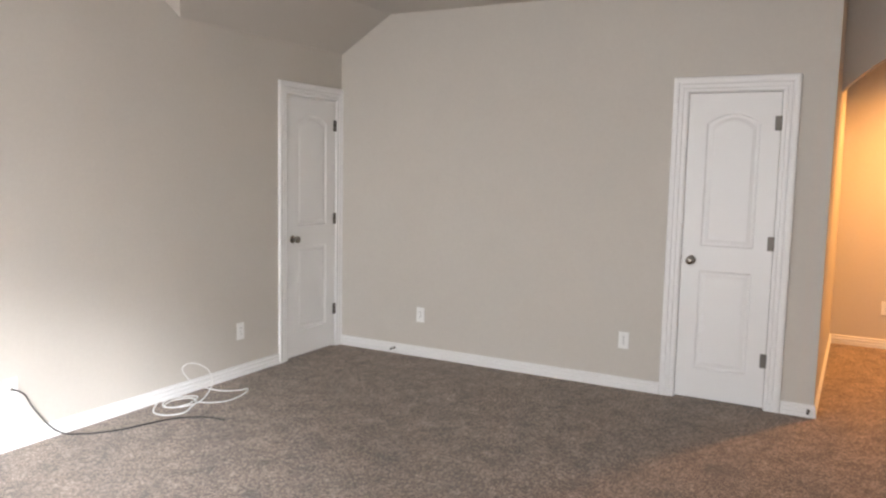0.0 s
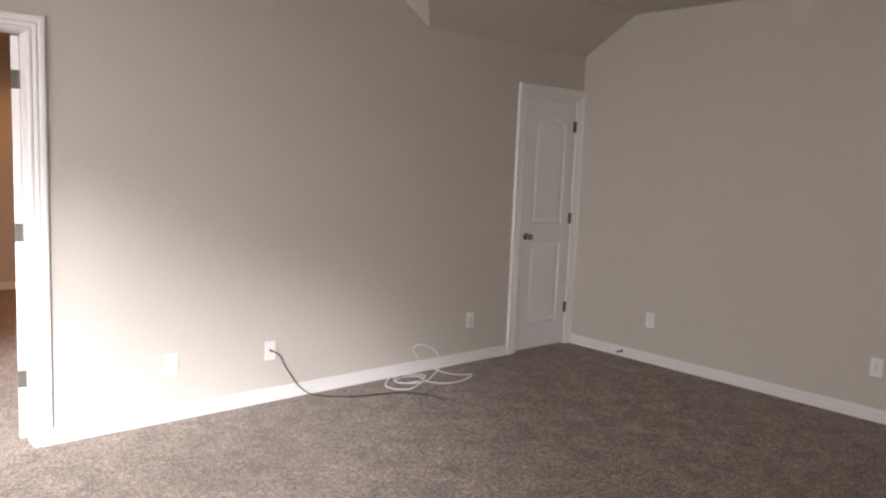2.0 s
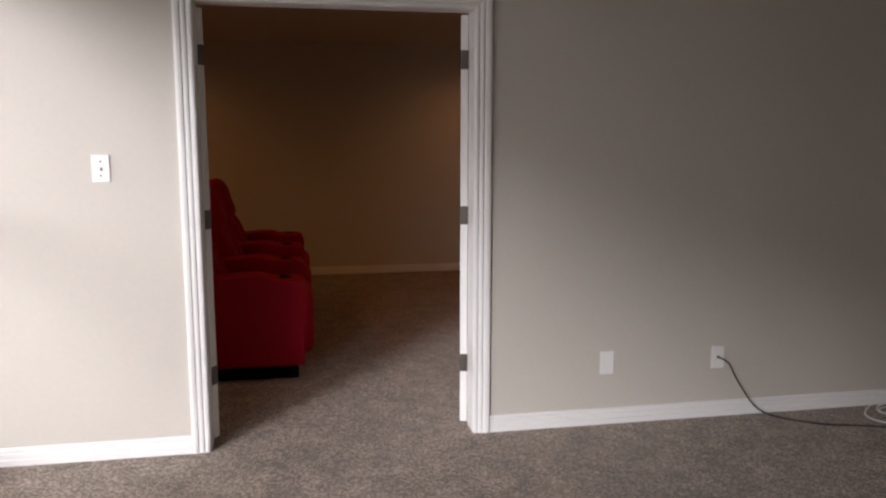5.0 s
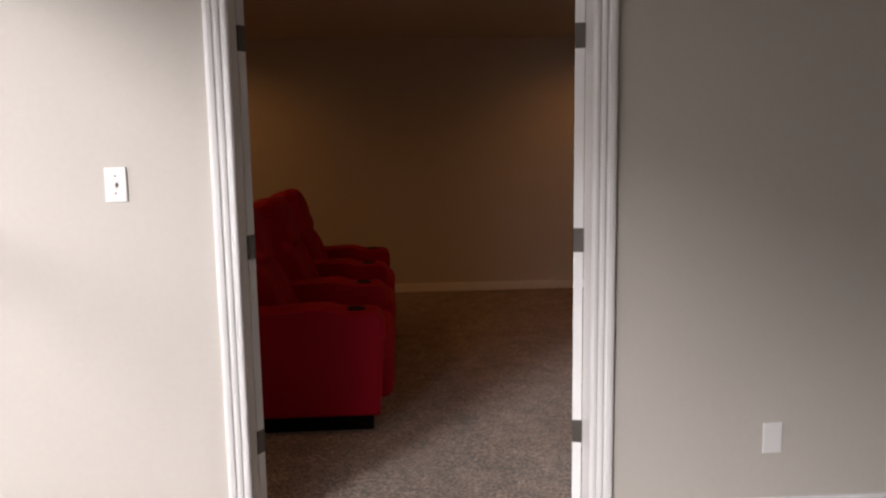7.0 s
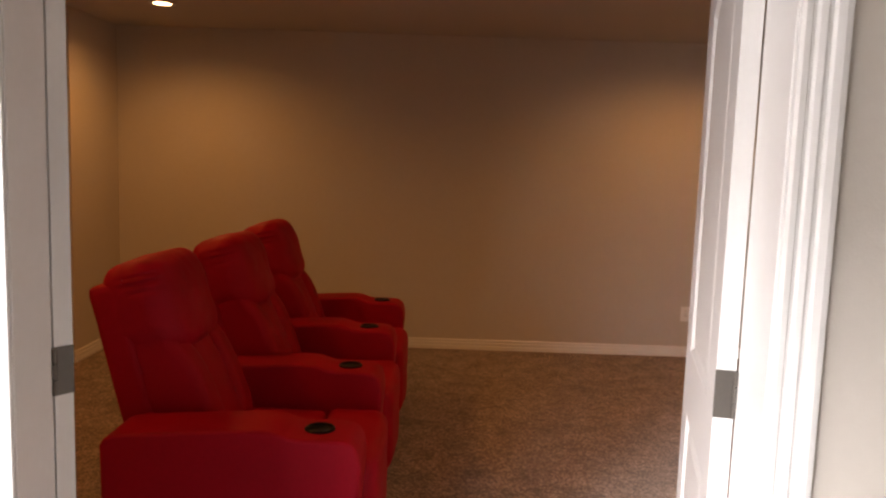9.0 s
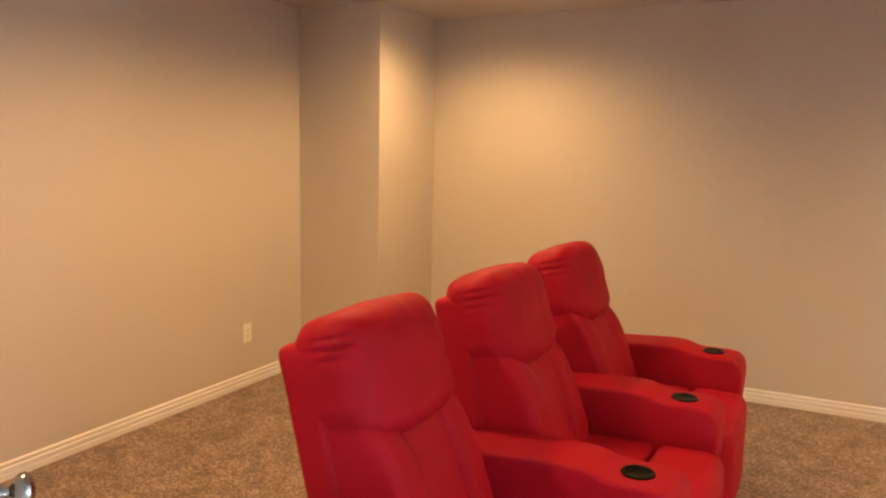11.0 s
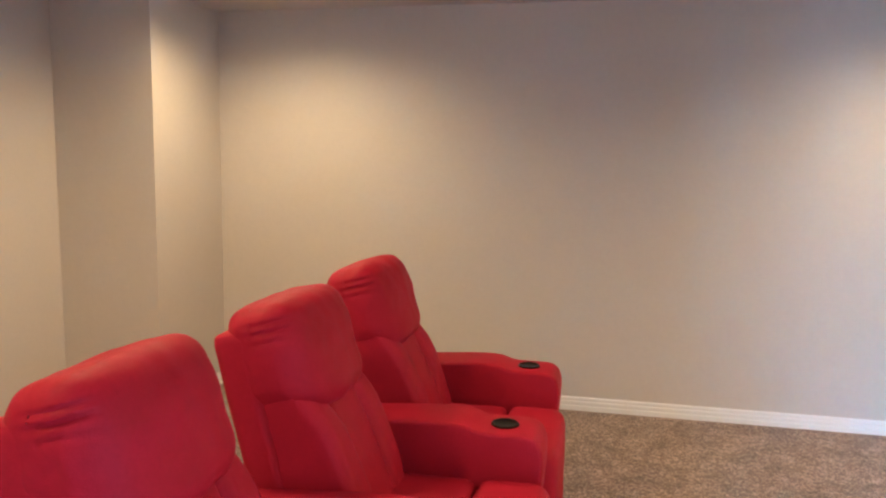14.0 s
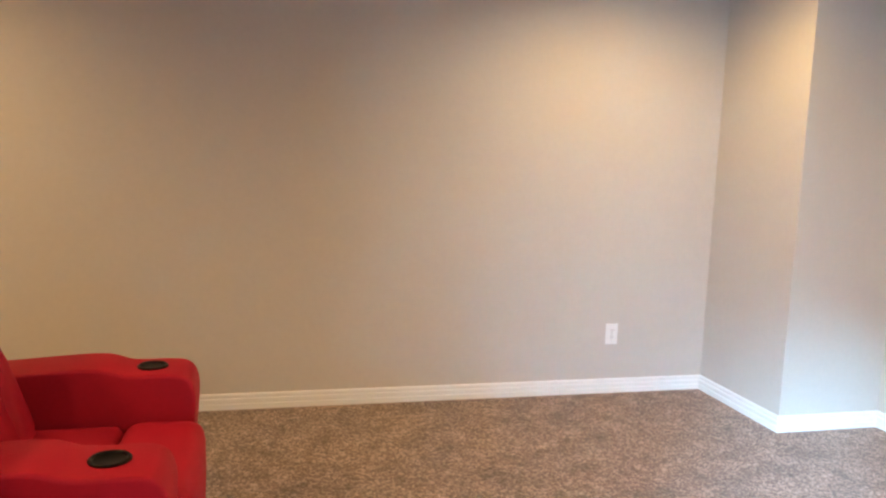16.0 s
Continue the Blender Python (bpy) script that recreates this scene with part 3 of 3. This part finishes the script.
def theatre_sofa(m):
    s = thing("theatre_recliner_sofa", m, "bright red leather three-seat theatre recliner with black cup holders", "sofa")
    for i in range(4):
        y = (i - 1.5) * PITCH
        a = part("armrest", slab_outline(ARM, y - ARMW / 2, y + ARMW / 2, 0.014), RED, s, smooth=True)
        cup = part("cup_holder", lathe([(0.0, 0.0015), (0.030, 0.0015), (0.037, 0.003), (0.039, 0.006), (0.0405, 0.0075), (0.046, 0.0075), (0.0485, 0.005), (0.049, -0.01), (0.0, -0.01)], "z", 32),
                   BLACK, a, "glossy black plastic cup holder", smooth=True)
        cup.location = (-0.145, y, 0.619)
    # black box added as the dark shadow between sofa bottom and carpet
    part("under_shadow", box((-0.77, -1.5 * PITCH - 0.05, 0.0), (-0.07, 1.5 * PITCH + 0.05, 0.095), 0.004, 1), BLACK, s, "black box standing in for the shadow under the sofa")
    for i in range(3):
        y = (i - 1) * PITCH
        w = (PITCH - ARMW) / 2 - 0.004
        part("base", box((-0.78, y - w, 0.09), (-0.05, y + w, 0.30), 0.01, 2), RED, s)
        part("seat_cushion", puff((-0.68, y - w, 0.27), (-0.215, y + w, 0.470), 0.04, cuts=15, seed=i, rough=0.004,
                                  warp=lambda p, y=y, w=w: p + Vector((0, 0, 0.016 * (1 - ((p.y - y) / w) ** 2) if p.z > 0.4 else 0))), RED, s, smooth=True)
        part("footrest_pad", puff((-0.218, y - w, 0.10), (0.025, y + w, 0.482), 0.055, cuts=15, seed=i + 5, rough=0.004,
                                  warp=lambda p, y=y, w=w: p + Vector((0.012 * (1 - ((p.y - y) / w) ** 2) if p.x > -0.05 else 0, 0, 0.010 * (1 - ((p.y - y) / w) ** 2) if p.z > 0.4 else 0))),
             RED, s, smooth=True)
        bk = part("backrest", puff((-0.20, -0.240, -0.20), (-0.085, 0.240, 0.690), 0.028, cuts=15, warp=lean, seed=i + 9), RED, s, smooth=True)
        bk.location = (0.0 if i == 0 else 0.05, y, 0)
        part("lumbar_pad", puff((-0.11, -0.115, 0.0), (0.02, 0.115, 0.55), 0.022, cuts=23, seed=i + 2, rough=0.005,
                                warp=lambda p: pad_lean(lumbar(p))), RED, bk, smooth=True)
        for side in (-1, 1):
            part("side_bolster", puff((-0.15, min(side * 0.100, side * 0.226), 0.0), (0.040, max(side * 0.100, side * 0.226), 0.60), 0.045, cuts=23, seed=i + 3 * side, rough=0.005,
                                      warp=lambda p, side=side: pad_lean(bolster(p, side))), RED, bk, smooth=True)
        part("headrest", puff((-0.160, -0.238, 0.455), (0.068, 0.238, 0.748), 0.062, cuts=59, seed=i + 20, rough=0.005, warp=lambda p: pad_lean(pillow(p))), RED, bk, smooth=True)
    return s


theatre_sofa(pose(FRONT, 2.28, 0))

# ---- cables on the loft floor ----
blk = thing("coaxial_cable", pose(0, 0, 0), "black coaxial cable hanging from a wall plate to the carpet", "cable")
part("jacket", tube([(1.933, -0.018, 0.32), (1.945, -0.045, 0.315), (1.98, -0.05, 0.285), (2.01, -0.05, 0.225), (2.06, -0.055, 0.145), (2.11, -0.065, 0.075),
                     (2.17, -0.085, 0.028), (2.25, -0.12, 0.008), (2.33, -0.19, 0.006), (2.43, -0.245, 0.006), (2.56, -0.285, 0.006), (2.70, -0.34, 0.007),
                     (2.79, -0.43, 0.007), (2.83, -0.52, 0.006), (2.836, -0.61, 0.006)], 0.0038), CABLEBLACK, blk, smooth=True)
wht = thing("coiled_cable", pose(0, 0, 0), "loosely coiled white cable lying on the carpet by the wall", "cable")
coil = [(2.82, -0.06, 0.02), (2.74, -0.12, 0.008), (2.70, -0.19, 0.008), (2.72, -0.27, 0.008), (2.80, -0.31, 0.008), (2.90, -0.27, 0.010), (3.00, -0.21, 0.014),
        (3.02, -0.13, 0.012), (2.93, -0.08, 0.012), (2.82, -0.12, 0.012), (2.83, -0.20, 0.014), (2.93, -0.22, 0.016), (3.05, -0.17, 0.018), (3.03, -0.10, 0.018),
        (2.92, -0.06, 0.020), (2.83, -0.10, 0.020), (2.80, -0.17, 0.018), (2.88, -0.25, 0.018), (3.00, -0.25, 0.022), (3.11, -0.21, 0.05), (3.165, -0.185, 0.10),
        (3.13, -0.18, 0.18), (3.06, -0.16, 0.232), (2.99, -0.14, 0.243), (2.98, -0.11, 0.20), (3.05, -0.10, 0.12), (3.15, -0.11, 0.05), (3.25, -0.19, 0.012),
        (3.33, -0.27, 0.010), (3.375, -0.285, 0.012), (3.32, -0.33, 0.010), (3.22, -0.36, 0.008), (3.11, -0.36, 0.008), (3.03, -0.31, 0.010), (2.99, -0.24, 0.012)]
part("jacket", tube(coil, 0.0042), CABLEWHITE, wht, smooth=True)
part("plug", tube([(2.99, -0.24, 0.012), (2.965, -0.20, 0.012), (2.95, -0.18, 0.012)], 0.007), NICKEL, wht, "crimped metal connector")


# ---- door stops on the baseboard ----
def door_stop(m, label):
    d = thing("door_stop", m, label, "door stop", "door stops")
    part("base", lathe([(0.0, 0.0), (0.011, 0.0), (0.011, -0.004), (0.006, -0.008), (0.0, -0.008)], "y", 14), NICKEL, d, smooth=True)
    spring = [(0.0055 * math.cos(k * 0.9), -0.008 - 0.0011 * k, 0.0055 * math.sin(k * 0.9)) for k in range(42)]
    part("spring", tube(spring, 0.0013, 5), HINGE, d, smooth=True)
    part("tip", lathe([(0.0, -0.052), (0.008, -0.052), (0.0085, -0.062), (0.006, -0.068), (0.0, -0.068)], "y", 14), SLOT, d, "black rubber tip", smooth=True)
    return d


door_stop(pose(XB - 0.014, -0.557, 0.045, 0, 0, -90), "small spring door stop screwed to the baseboard")
door_stop(pose(XB - 0.014, YB + 0.03, 0.045, 0, 0, -90), "small spring door stop near the wall corner")


# ---- recessed lights ----
def can_fixture(x, y, z):
    c = thing("recessed_light", pose(x, y, z), "round white recessed ceiling light, switched on", "ceiling light", "recessed lights")
    part("trim_ring", lathe([(0.060, 0.0), (0.060, -0.004), (0.082, -0.006), (0.086, -0.002), (0.086, 0.0)], "z", 32), TRIM, c, smooth=True)
    part("bulb", lathe([(0.0, -0.002), (0.058, -0.002), (0.058, -0.0005), (0.0, -0.0005)], "z", 24), GLOW, c, "glowing warm lamp face")


for cx, cy in CANS:
    can_fixture(cx, cy, TCEIL)
can_fixture(6.5, -4.6, CEIL)
